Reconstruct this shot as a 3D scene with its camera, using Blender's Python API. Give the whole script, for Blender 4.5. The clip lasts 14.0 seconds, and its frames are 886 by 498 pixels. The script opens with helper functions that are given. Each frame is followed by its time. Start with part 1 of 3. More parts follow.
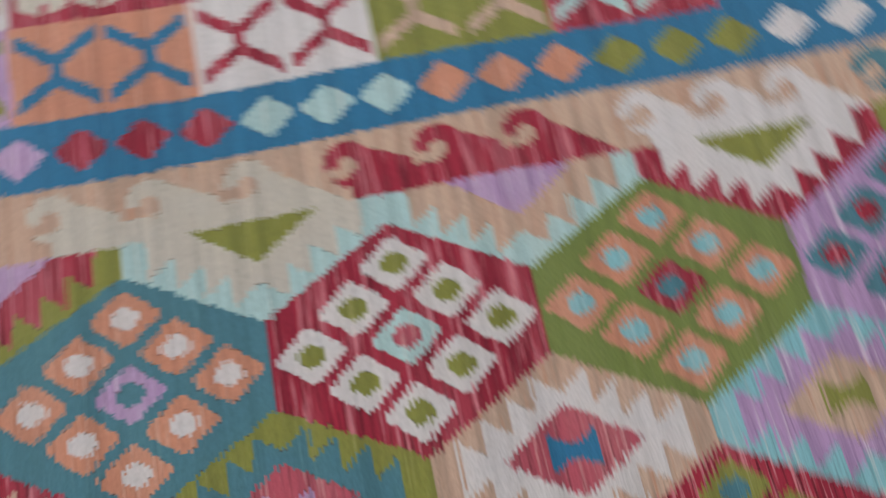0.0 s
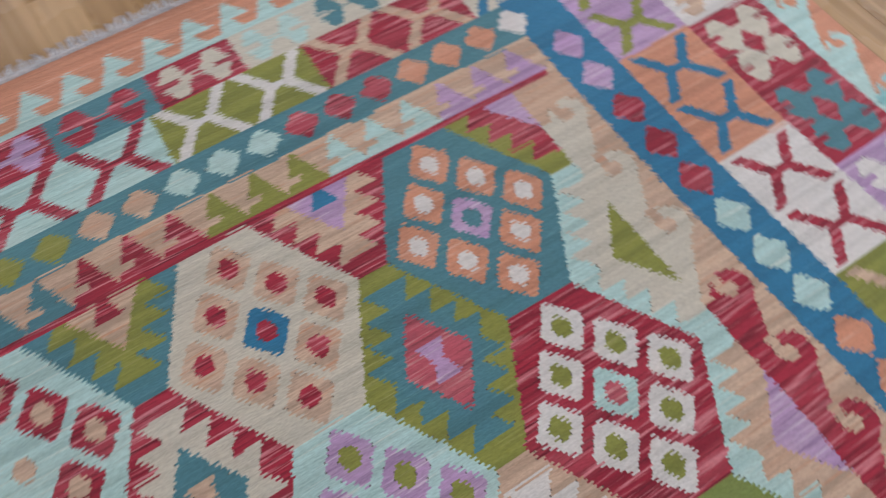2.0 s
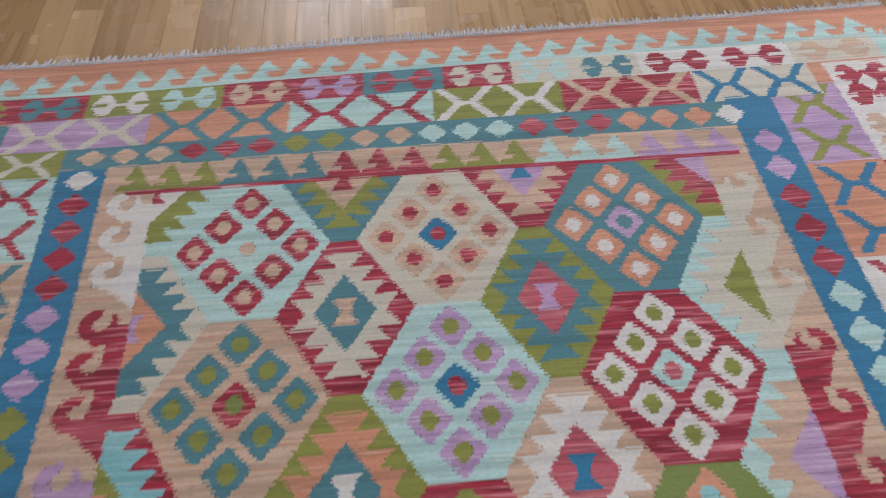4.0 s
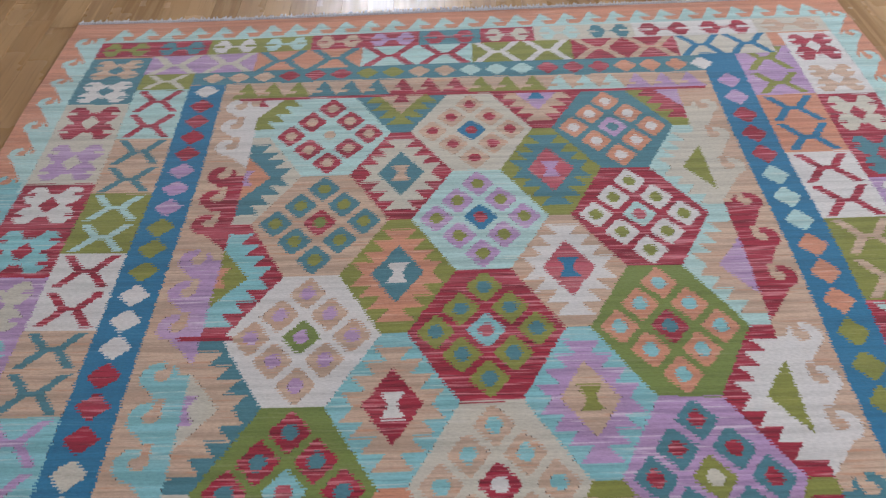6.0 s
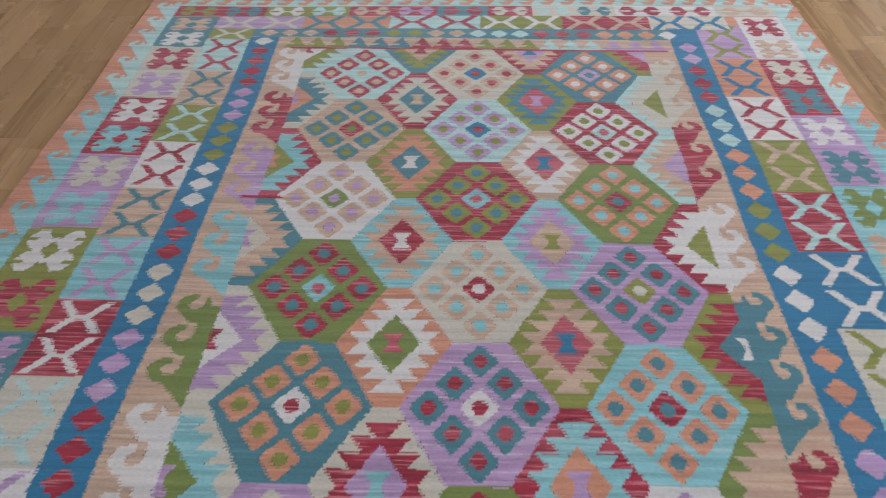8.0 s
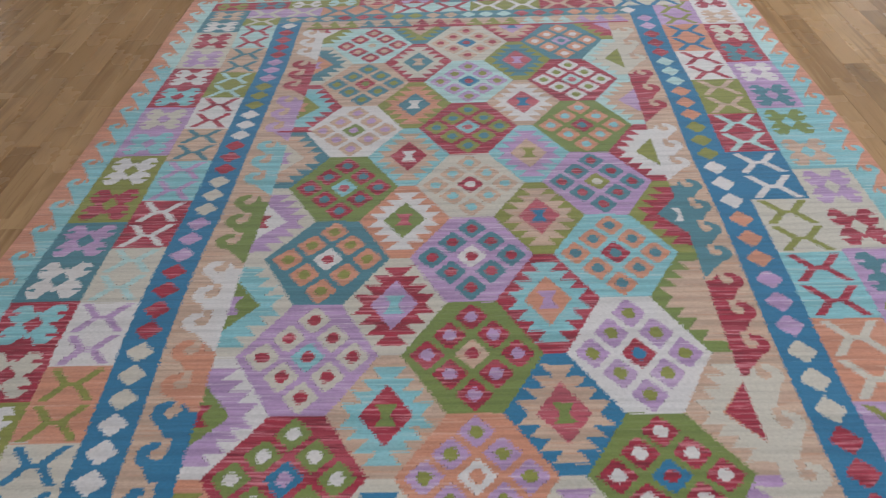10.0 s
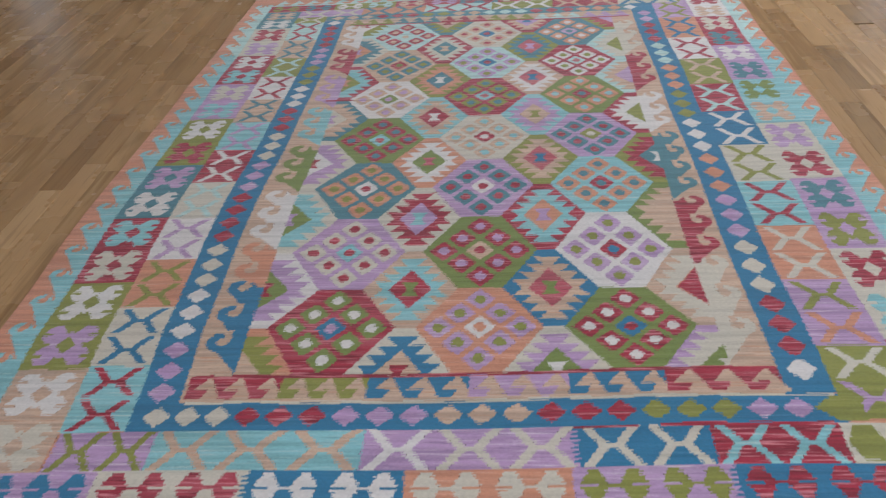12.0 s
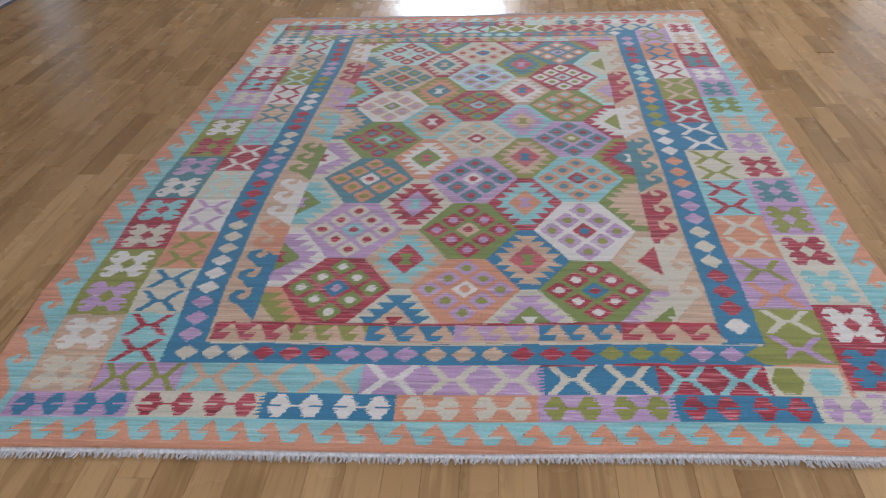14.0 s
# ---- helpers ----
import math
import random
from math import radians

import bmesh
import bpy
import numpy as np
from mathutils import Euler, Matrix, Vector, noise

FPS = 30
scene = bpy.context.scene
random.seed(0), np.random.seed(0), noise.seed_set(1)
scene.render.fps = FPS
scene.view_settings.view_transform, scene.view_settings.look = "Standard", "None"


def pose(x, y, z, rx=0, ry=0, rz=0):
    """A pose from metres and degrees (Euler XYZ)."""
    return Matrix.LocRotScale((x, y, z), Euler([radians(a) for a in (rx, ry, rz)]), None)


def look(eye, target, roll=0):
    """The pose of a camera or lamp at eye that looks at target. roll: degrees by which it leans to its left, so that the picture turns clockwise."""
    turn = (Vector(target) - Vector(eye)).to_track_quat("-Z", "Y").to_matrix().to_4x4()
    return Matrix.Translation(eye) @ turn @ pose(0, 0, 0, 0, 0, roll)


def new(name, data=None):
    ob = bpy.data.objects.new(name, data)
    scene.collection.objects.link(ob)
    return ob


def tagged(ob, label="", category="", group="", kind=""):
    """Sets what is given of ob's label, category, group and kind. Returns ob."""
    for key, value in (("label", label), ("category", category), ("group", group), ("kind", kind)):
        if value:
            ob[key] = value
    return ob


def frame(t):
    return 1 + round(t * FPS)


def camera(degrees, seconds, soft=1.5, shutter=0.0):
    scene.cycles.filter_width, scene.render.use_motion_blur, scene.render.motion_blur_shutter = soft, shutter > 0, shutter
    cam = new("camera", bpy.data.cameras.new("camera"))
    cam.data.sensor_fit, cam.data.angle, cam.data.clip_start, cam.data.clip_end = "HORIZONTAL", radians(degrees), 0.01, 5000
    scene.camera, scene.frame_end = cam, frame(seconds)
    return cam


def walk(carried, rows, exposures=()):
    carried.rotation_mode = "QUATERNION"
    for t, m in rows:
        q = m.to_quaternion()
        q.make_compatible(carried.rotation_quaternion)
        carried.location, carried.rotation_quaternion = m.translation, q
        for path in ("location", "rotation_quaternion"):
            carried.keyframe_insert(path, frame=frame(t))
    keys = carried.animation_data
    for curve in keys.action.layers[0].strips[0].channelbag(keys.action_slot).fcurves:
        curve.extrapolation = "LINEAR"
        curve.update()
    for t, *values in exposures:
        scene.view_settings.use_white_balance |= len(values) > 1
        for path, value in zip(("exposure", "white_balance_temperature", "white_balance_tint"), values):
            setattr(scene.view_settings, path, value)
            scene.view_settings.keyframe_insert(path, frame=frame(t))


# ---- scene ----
cam = camera(53.4, 14.0, soft=1.25, shutter=0.5)
LIGHTNESS = ((0, 0.21, 6600, 10), (1, 0.12, 6600, 10), (2, 0.28, 6550, 10), (2.7, 0.34, 6550, 10), (5, 0.28, 6480, 10), (8, 0.30, 6360, 9), (10.5, 0.26, 6450, 8), (14, 0.24, 6480, 9))
PATH = [
    (0, (0.075, 1.088, 1.094), (0.747, 0.94, -0.784), 0.8),
    (0.2, (0.121, 1.114, 1.094), (0.834, 1.087, -0.774), 4.2),
    (0.5, (0.128, 1.086, 1.074), (0.862, 1.339, -0.769), 0.3),
    (1, (0.053, 1.061, 1.08), (0.767, 1.493, -0.737), 2.1),
    (1.5, (-0.082, 0.95, 1.13), (0.635, 1.553, -0.637), 4.6),
    (2, (-0.126, 0.841, 1.164), (0.482, 1.666, -0.554), 3.2),
    (2.5, (-0.104, 0.72, 1.171), (0.239, 1.786, -0.487), -1.5),
    (2.7, (-0.103, 0.673, 1.17), (0.153, 1.807, -0.458), -3.1),
    (4.8, (-0.06, -0.032, 1.23), (-0.062, 1.378, -0.189), -2.2),
    (5, (-0.062, -0.097, 1.23), (-0.107, 1.31, -0.19), -3.3),
    (5.5, (-0.109, -0.293, 1.245), (-0.146, 1.152, -0.137), -2.0),
    (6, (-0.093, -0.461, 1.274), (-0.087, 1.034, -0.054), -1.2),
    (6.5, (-0.01, -0.6, 1.274), (-0.063, 0.939, -0.002), -0.9),
    (7, (0.008, -0.743, 1.269), (-0.105, 0.77, -0.033), -0.4),
    (7.5, (-0.026, -0.942, 1.279), (-0.155, 0.601, 0.013), -1.9),
    (8, (-0.05, -1.127, 1.293), (-0.085, 0.447, 0.06), 0.3),
    (8.2, (-0.034, -1.188, 1.298), (-0.068, 0.393, 0.073), 0.2),
    (10.3, (0.001, -1.873, 1.301), (-0.055, -0.229, 0.162), -2.3),
    (10.5, (0.028, -1.93, 1.304), (-0.024, -0.281, 0.173), -2.3),
    (11, (0.099, -2.071, 1.305), (0.001, -0.411, 0.193), -3.7),
    (11.5, (0.09, -2.207, 1.308), (-0.045, -0.538, 0.214), -3.6),
    (12, (0.068, -2.368, 1.31), (-0.077, -0.689, 0.234), -3.5),
    (12.5, (0.096, -2.487, 1.333), (-0.046, -0.796, 0.273), -3.1),
    (13, (0.151, -2.553, 1.336), (-0.005, -0.848, 0.302), -2.3),
    (13.5, (0.143, -2.649, 1.336), (-0.017, -0.935, 0.318), -2.3),
    (14, (0.113, -2.747, 1.342), (-0.03, -1.025, 0.335), -1.9),
]
walk(cam, [(t, look(eye, target, roll)) for t, eye, target, roll in PATH], LIGHTNESS)

# ---- daylight ----
world = bpy.data.worlds.new("daylight")
scene.world = world
world.use_nodes = True
sky = world.node_tree.nodes.new("ShaderNodeTexSky")
sky.sky_type, sky.sun_disc = "NISHITA", False
sky.sun_elevation, sky.sun_rotation = radians(52), radians(100)
world.node_tree.nodes["Background"].inputs["Strength"].default_value = 0.12
world.node_tree.links.new(sky.outputs["Color"], world.node_tree.nodes["Background"].inputs["Color"])

sun_data = bpy.data.lights.new("sun", "SUN")
sun_data.energy, sun_data.angle, sun_data.color = 1.0, radians(12), (1.0, 0.95, 0.88)
sun = new("sun", sun_data)
sun.matrix_world = look((6, -1, 9), (0, 0, 0))


def window_light(name, x, y, z, target, w, h, power, colour=(0.80, 0.875, 1.0)):
    data = bpy.data.lights.new(name, "AREA")
    data.shape, data.size, data.size_y, data.energy, data.color = "RECTANGLE", w, h, power, colour
    ob = new(name, data)
    ob.matrix_world = look((x, y, z), target)
    return ob


WEST, EAST, SOUTH, NORTH, HIGH = -6.6, 5.6, -4.8, 7.5, 2.6
window_light("skylight_glass_door", -0.57, NORTH + 0.22, 1.07, (-0.57, 0, 1.07), 0.86, 2.0, 240)
# weak lamp added to give the far left floor a faint pale sheen
window_light("sheen_lamp_north_west", -5.37, NORTH + 0.22, 1.45, (-5.37, 0, 1.45), 0.45, 1.4, 0.45)
window_light("skylight_north_east", 4.5, NORTH + 0.22, 1.45, (4.5, 0, 1.45), 0.9, 1.4, 3.5)
# two lamps added behind assumed, unseen windows to brighten rug and floor
window_light("assumed_skylight_east", EAST + 0.22, 2.0, 1.45, (0, 2.0, 1.45), 3.4, 1.5, 235)
window_light("assumed_skylight_south", 0.6, SOUTH - 0.22, 1.45, (0.6, 0, 1.45), 3.4, 1.5, 138)

# ---- materials ----


def material(name):
    m = bpy.data.materials.new(name)
    m.use_nodes = True
    return m, m.node_tree.nodes, m.node_tree.links, m.node_tree.nodes["Principled BSDF"]


def noise_node(n, l, coord, scale, mapping=(1, 1, 1), detail=3.0, rough=0.55):
    mp = n.new("ShaderNodeMapping")
    mp.inputs["Scale"].default_value = mapping
    l.new(coord, mp.inputs["Vector"])
    t = n.new("ShaderNodeTexNoise")
    t.inputs["Scale"].default_value, t.inputs["Detail"].default_value, t.inputs["Roughness"].default_value = scale, detail, rough
    l.new(mp.outputs["Vector"], t.inputs["Vector"])
    return t.outputs["Fac"]


def mixed(n, l, fac, a, b, lo=0.0, hi=1.0, blend="MIX"):
    rng = n.new("ShaderNodeMapRange")
    rng.inputs["From Min"].default_value, rng.inputs["From Max"].default_value = lo, hi
    l.new(fac, rng.inputs["Value"])
    mx = n.new("ShaderNodeMix")
    mx.data_type, mx.blend_type = "RGBA", blend
    l.new(rng.outputs["Result"], mx.inputs["Factor"])
    for value, slot in ((a, mx.inputs["A"]), (b, mx.inputs["B"])):
        if isinstance(value, tuple):
            slot.default_value = (*value, 1)
        else:
            l.new(value, slot)
    return mx.outputs["Result"]


def plain(name, colour, rough, spread=0.06, scale=6.0):
    m, n, l, p = material(name)
    co = n.new("ShaderNodeTexCoord").outputs["Object"]
    f = noise_node(n, l, co, scale, (1, 1, 1), 5.0)
    l.new(mixed(n, l, f, colour, tuple(c * (1 - 3 * spread) for c in colour), 0.35, 0.8), p.inputs["Base Color"])
    p.inputs["Roughness"].default_value = rough
    g = noise_node(n, l, co, 180.0, (1, 1, 1), 2.0)
    bump = n.new("ShaderNodeBump")
    bump.inputs["Strength"].default_value, bump.inputs["Distance"].default_value = 0.15, 0.001
    l.new(g, bump.inputs["Height"])
    l.new(bump.outputs["Normal"], p.inputs["Normal"])
    return m


def yarn(name, base, streak, strength):
    """Hand-dyed wool weft: streaks run along the weft, with thin ribs over the warps."""
    m, n, l, p = material(name)
    co = n.new("ShaderNodeTexCoord").outputs["Object"]
    fine = noise_node(n, l, co, 1.0, (6, 150, 1), 2.5, 0.6)
    fine2 = noise_node(n, l, co, 1.0, (8, 190, 3), 2.5, 0.6)
    broad = noise_node(n, l, co, 1.0, (2.2, 46, 1), 2.5, 0.6)
    dye = noise_node(n, l, co, 1.0, (1.1, 9, 5), 2.0)
    col = mixed(n, l, broad, tuple((1 + 0.10 * strength) * c for c in base), tuple((0.86 - 0.16 * strength) * c for c in base), 0.42, 0.62)
    col = mixed(n, l, dye, col, tuple(0.35 * s + 0.65 * c for s, c in zip(streak, base)), 0.53, 0.72)
    col = mixed(n, l, fine, col, streak, 0.62 - 0.08 * strength, 0.74 - 0.11 * strength)
    # thin dark streaks: darker wool, and rib shadows put into the colour
    col = mixed(n, l, fine2, col, tuple((1 - 0.58 * strength * strength) * c for c in base), 0.53, 0.66)
    fuzz = noise_node(n, l, co, 1.0, (110, 430, 1), 2.0, 0.6)
    dark = mixed(n, l, fuzz, (0.84, 0.84, 0.84), (1.06, 1.06, 1.06), 0.3, 0.62)
    mul = n.new("ShaderNodeMix")
    mul.data_type, mul.blend_type = "RGBA", "MULTIPLY"
    mul.inputs["Factor"].default_value = 1.0
    l.new(col, mul.inputs["A"])
    l.new(dark, mul.inputs["B"])
    l.new(mul.outputs["Result"], p.inputs["Base Color"])
    p.inputs["Roughness"].default_value = 0.95
    p.inputs["Specular IOR Level"].default_value = 0.2
    p.inputs["Sheen Weight"].default_value = 0.12
    p.inputs["Sheen Roughness"].default_value = 0.6
    add = n.new("ShaderNodeMath")
    l.new(fine2, add.inputs[0])
    l.new(fuzz, add.inputs[1])
    add2 = n.new("ShaderNodeMath")
    l.new(add.outputs[0], add2.inputs[0])
    l.new(fine, add2.inputs[1])
    bump = n.new("ShaderNodeBump")
    bump.inputs["Strength"].default_value, bump.inputs["Distance"].default_value = 0.6, 0.0014
    l.new(add2.outputs[0], bump.inputs["Height"])
    l.new(bump.outputs["Normal"], p.inputs["Normal"])
    return m


YARNS = {
    "r": yarn("madder_red_yarn", (0.34, 0.018, 0.042), (0.60, 0.20, 0.23), 1.0),
    "b": yarn("indigo_blue_yarn", (0.024, 0.168, 0.310), (0.05, 0.21, 0.35), 0.3),
    "T": yarn("teal_yarn", (0.070, 0.200, 0.245), (0.10, 0.25, 0.28), 0.3),
    "o": yarn("apricot_yarn", (0.57, 0.250, 0.155), (0.65, 0.37, 0.27), 0.55),
    "g": yarn("olive_yarn", (0.235, 0.245, 0.050), (0.30, 0.30, 0.09), 0.45),
    "G": yarn("moss_green_yarn", (0.175, 0.228, 0.055), (0.22, 0.26, 0.09), 0.3),
    "l": yarn("lilac_yarn", (0.43, 0.275, 0.470), (0.60, 0.48, 0.60), 0.7),
    "c": yarn("turquoise_yarn", (0.225, 0.490, 0.530), (0.42, 0.56, 0.56), 0.65),
    "a": yarn("pale_aqua_yarn", (0.410, 0.595, 0.580), (0.53, 0.62, 0.57), 0.55),
    "w": yarn("ivory_yarn", (0.640, 0.612, 0.596), (0.64, 0.60, 0.57), 0.2),
    "k": yarn("cream_yarn", (0.545, 0.505, 0.425), (0.58, 0.54, 0.47), 0.3),
    "t": yarn("tan_yarn", (0.545, 0.385, 0.285), (0.52, 0.28, 0.18), 0.7),
    "s": plain("slit_shade", (0.085, 0.062, 0.055), 1.0, 0.1, 300.0),
    "p": yarn("rose_yarn", (0.450, 0.085, 0.115), (0.60, 0.27, 0.27), 0.9),
}
LETTERS = "rbTogGlcawktps"


def oak(name, per_island, tone=1.0):
    m, n, l, p = material(name)
    co = n.new("ShaderNodeTexCoord").outputs["Object"]
    if per_island:
        rand = n.new("ShaderNodeNewGeometry").outputs["Random Per Island"]
    else:
        rand = n.new("ShaderNodeObjectInfo").outputs["Random"]
    shift = n.new("ShaderNodeCombineXYZ")
    times = n.new("ShaderNodeMath")
    times.operation = "MULTIPLY"
    times.inputs[1].default_value = 37.0
    l.new(rand, times.inputs[0])
    l.new(times.outputs[0], shift.inputs["Z"])
    l.new(times.outputs[0], shift.inputs["Y"])
    add = n.new("ShaderNodeVectorMath")
    l.new(co, add.inputs[0])
    l.new(shift.outputs["Vector"], add.inputs[1])
    vec = add.outputs["Vector"]
    grain = noise_node(n, l, vec, 1.0, (150, 7, 1), 4.0, 0.6)
    figure = noise_node(n, l, vec, 1.0, (22, 1.6, 1), 3.0, 0.55)
    ramp = n.new("ShaderNodeValToRGB")
    ramp.color_ramp.elements[0].color = (0.28, 0.158, 0.076, 1)
    ramp.color_ramp.elements[1].color = (0.48, 0.305, 0.168, 1)
    for place, colour in ((0.07, (0.355, 0.210, 0.106, 1)), (0.5, (0.400, 0.243, 0.126, 1)), (0.92, (0.440, 0.272, 0.145, 1))):
        ramp.color_ramp.elements.new(place).color = colour
    l.new(rand, ramp.inputs["Fac"])
    ring = n.new("ShaderNodeTexWave")
    ring.wave_type, ring.rings_direction = "RINGS", "Y"
    ring.inputs["Scale"].default_value, ring.inputs["Distortion"].default_value = 1.0, 5.0
    ring.inputs["Detail"].default_value, ring.inputs["Detail Scale"].default_value = 2.0, 1.3
    mp = n.new("ShaderNodeMapping")
    mp.inputs["Scale"].default_value = (26, 1.3, 26)
    l.new(vec, mp.inputs["Vector"])
    l.new(mp.outputs["Vector"], ring.inputs["Vector"])
    spots = noise_node(n, l, vec, 1.0, (9, 2.6, 1), 2.0)
    col = mixed(n, l, figure, ramp.outputs["Color"], (0.27, 0.15, 0.075), 0.56, 1.0)
    col = mixed(n, l, grain, col, (0.20, 0.11, 0.055), 0.55, 0.95)
    col = mixed(n, l, ring.outputs["Fac"], col, (0.22, 0.120, 0.056), 0.55, 1.35)
    col = mixed(n, l, spots, col, (0.17, 0.09, 0.042), 0.62, 0.90)
    shade = n.new("ShaderNodeMix")
    shade.data_type, shade.blend_type = "RGBA", "MULTIPLY"
    shade.inputs["Factor"].default_value = 1.0
    l.new(col, shade.inputs["A"])
    shade.inputs["B"].default_value = (1.03 * tone, 1.04 * tone, 0.97 * tone, 1)
    l.new(shade.outputs["Result"], p.inputs["Base Color"])
    wear = noise_node(n, l, co, 2.2, (1, 1, 1), 4.0)
    rough = n.new("ShaderNodeMapRange")
    rough.inputs["To Min"].default_value, rough.inputs["To Max"].default_value = 0.20, 0.34
    l.new(wear, rough.inputs["Value"])
    l.new(rough.outputs["Result"], p.inputs["Roughness"])
    p.inputs["Specular IOR Level"].default_value = 0.26
    bump = n.new("ShaderNodeBump")
    bump.inputs["Strength"].default_value, bump.inputs["Distance"].default_value = 0.12, 0.0006
    l.new(grain, bump.inputs["Height"])
    l.new(bump.outputs["Normal"], p.inputs["Normal"])
    return m


OAK, OAK_REST, OAK_BROWN = oak("oiled_oak", False), oak("oiled_oak_rest", True), oak("brown_heart_oak", False, 0.72)


PLASTER = plain("white_plaster", (0.72, 0.70, 0.66), 0.9, 0.02)
# backlit gloom put into the coat: unseen walls darkened to dim their floor reflections
DIMMED_WALL = plain("dimmed_taupe_wall", (0.20, 0.182, 0.162), 0.9, 0.03)
PAINT = plain("white_frame_paint", (0.80, 0.80, 0.78), 0.4, 0.02)
COTTON = plain("grey_white_cotton", (0.52, 0.50, 0.515), 0.95, 0.16, 140.0)
BACKING = plain("wool_backing", (0.42, 0.33, 0.26), 0.95, 0.08, 60.0)
GAP = plain("dark_joint", (0.11, 0.06, 0.03), 0.8, 0.05)

# ---- mesh helpers ----


def mesh_ob(name, bm, mats, parent=None, label=""):
    me = bpy.data.meshes.new(name)
    bm.to_mesh(me)
    bm.free()
    for m in mats if isinstance(mats, (list, tuple)) else (mats,):
        me.materials.append(m)
    ob = new(name, me)
    ob.parent = parent
    return tagged(ob, label)


def add_box(bm, x0, x1, y0, y1, z0, z1):
    m = Matrix.Translation(((x0 + x1) / 2, (y0 + y1) / 2, (z0 + z1) / 2)) @ Matrix.Diagonal((x1 - x0, y1 - y0, z1 - z0, 1))
    return bmesh.ops.create_cube(bm, size=1, matrix=m)["verts"]


def wall(name, length, height, openings, thick=0.25, coat=None, label="plain matt white plastered wall"):
    """A wall along x from 0 with its openings cut through; openings are (x0, x1, z0, z1)."""
    bm = bmesh.new()
    at = 0.0
    for x0, x1, z0, z1 in openings:
        add_box(bm, at, x0, 0, thick, 0, height)
        if z0 > 0.01:
            add_box(bm, x0, x1, 0, thick, 0, z0)
        add_box(bm, x0, x1, 0, thick, z1, height)
        at = x1
    add_box(bm, at, length, 0, thick, 0, height)
    return tagged(mesh_ob(name, bm, coat or PLASTER), label, "wall", kind="structure")


def window_frame(name, w, h, bars):
    """A frame of stiles, rails and upright bars round a clear opening, standing in the middle of the wall."""
    top = tagged(new(name), "white painted window frame in the wall", "window", kind="structure")
    for part_name, box in [("stile", (0, 0.06, 0, h)), ("stile", (w - 0.06, w, 0, h)), ("rail", (0.06, w - 0.06, 0, 0.06)),
                           ("rail", (0.06, w - 0.06, h - 0.06, h))] + [("bar", (b - 0.02, b + 0.02, 0.06, h - 0.06)) for b in bars]:
        bm = bmesh.new()
        add_box(bm, box[0], box[1], 0.09, 0.14, box[2], box[3])
        bmesh.ops.bevel(bm, geom=bm.edges[:], offset=0.005, segments=1, affect="EDGES")
        mesh_ob(part_name, bm, PAINT, top)
    return top


# ---- the room ----
north = wall("wall_north", EAST - WEST, HIGH, [(0.95, 1.51, 0.7, 2.2), (5.50, 6.56, 0.0, 2.15), (10.60, 11.60, 0.7, 2.2)], 0.25, DIMMED_WALL, "plain matt unseen wall, darkened to taupe to dim its floor reflection")
north.matrix_world = pose(WEST, NORTH, 0)
window_frame("window_1", 1.06, 2.15, []).matrix_world = pose(WEST + 5.50, NORTH, 0)
# assumed opening, out of view, for the weak north-west sheen lamp
window_frame("assumed_window_north_west", 0.56, 1.5, []).matrix_world = pose(WEST + 0.95, NORTH, 0.7)
window_frame("window_3", 1.0, 1.5, [0.5]).matrix_world = pose(WEST + 10.60, NORTH, 0.7)
# assumed window, out of view, as an opening for the added south lamp
south = wall("wall_south", EAST - WEST, HIGH, [(5.4, 9.0, 0.7, 2.3)])
south.matrix_world = pose(WEST, SOUTH - 0.25, 0)
window_frame("assumed_window_south", 3.6, 1.6, [1.2, 2.4]).matrix_world = pose(WEST + 5.4, SOUTH - 0.25, 0.7)
# likewise an assumed, unseen window for the added east lamp
east = wall("wall_east", NORTH - SOUTH, HIGH, [(5.0, 8.6, 0.7, 2.3)], 0.25, DIMMED_WALL, "plain matt unseen wall, darkened to taupe to dim its floor reflection")
east.matrix_world = pose(EAST + 0.25, SOUTH, 0, 0, 0, 90)
window_frame("assumed_window_east", 3.6, 1.6, [1.2, 2.4]).matrix_world = pose(EAST + 0.25, SOUTH + 5.0, 0.7, 0, 0, 90)
west = wall("wall_west", NORTH - SOUTH, HIGH, [], 0.25, DIMMED_WALL, "plain matt unseen wall, darkened to taupe to dim its floor reflection")
west.matrix_world = pose(WEST, SOUTH, 0, 0, 0, 90)
bm = bmesh.new()
add_box(bm, WEST - 0.25, EAST + 0.25, SOUTH - 0.25, NORTH + 0.25, HIGH, HIGH + 0.2)
tagged(mesh_ob("ceiling", bm, PLASTER), "plain matt white ceiling", "ceiling", kind="structure")
bm = bmesh.new()
add_box(bm, -60, 60, -60, 60, -0.3, -0.16)
tagged(mesh_ob("ground", bm, plain("dry_ground", (0.22, 0.21, 0.18), 0.95, 0.1)), "plain pale ground outside the room", "ground", kind="structure")

# ---- the kilim ----
# Plan of the weave: u across, v along; rows follow the weft.
U0, U1, V0, V1 = -1.195, 1.165, -1.338, 2.075
DU, DV = 0.0018, 0.0031
NU, NV = int(round((U1 - U0) / DU)), int(round((V1 - V0) / DV))
us = U0 + (np.arange(NU) + 0.5) * DU
vs = V0 + (np.arange(NV) + 0.5) * DV
rng = np.random.default_rng(7)
# neighbouring wefts reach unevenly past one another where two colours meet
tooth = np.where(np.arange(NV) % 2 == 0, 0.0014, -0.0014)[:, None] + rng.normal(0, 0.0007, (NV, 1))
slow = np.repeat(rng.normal(0, 0.0014, (NV, NU // 30 + 1)), 30, axis=1)[:, :NU]
UU = us[None, :] + tooth + slow
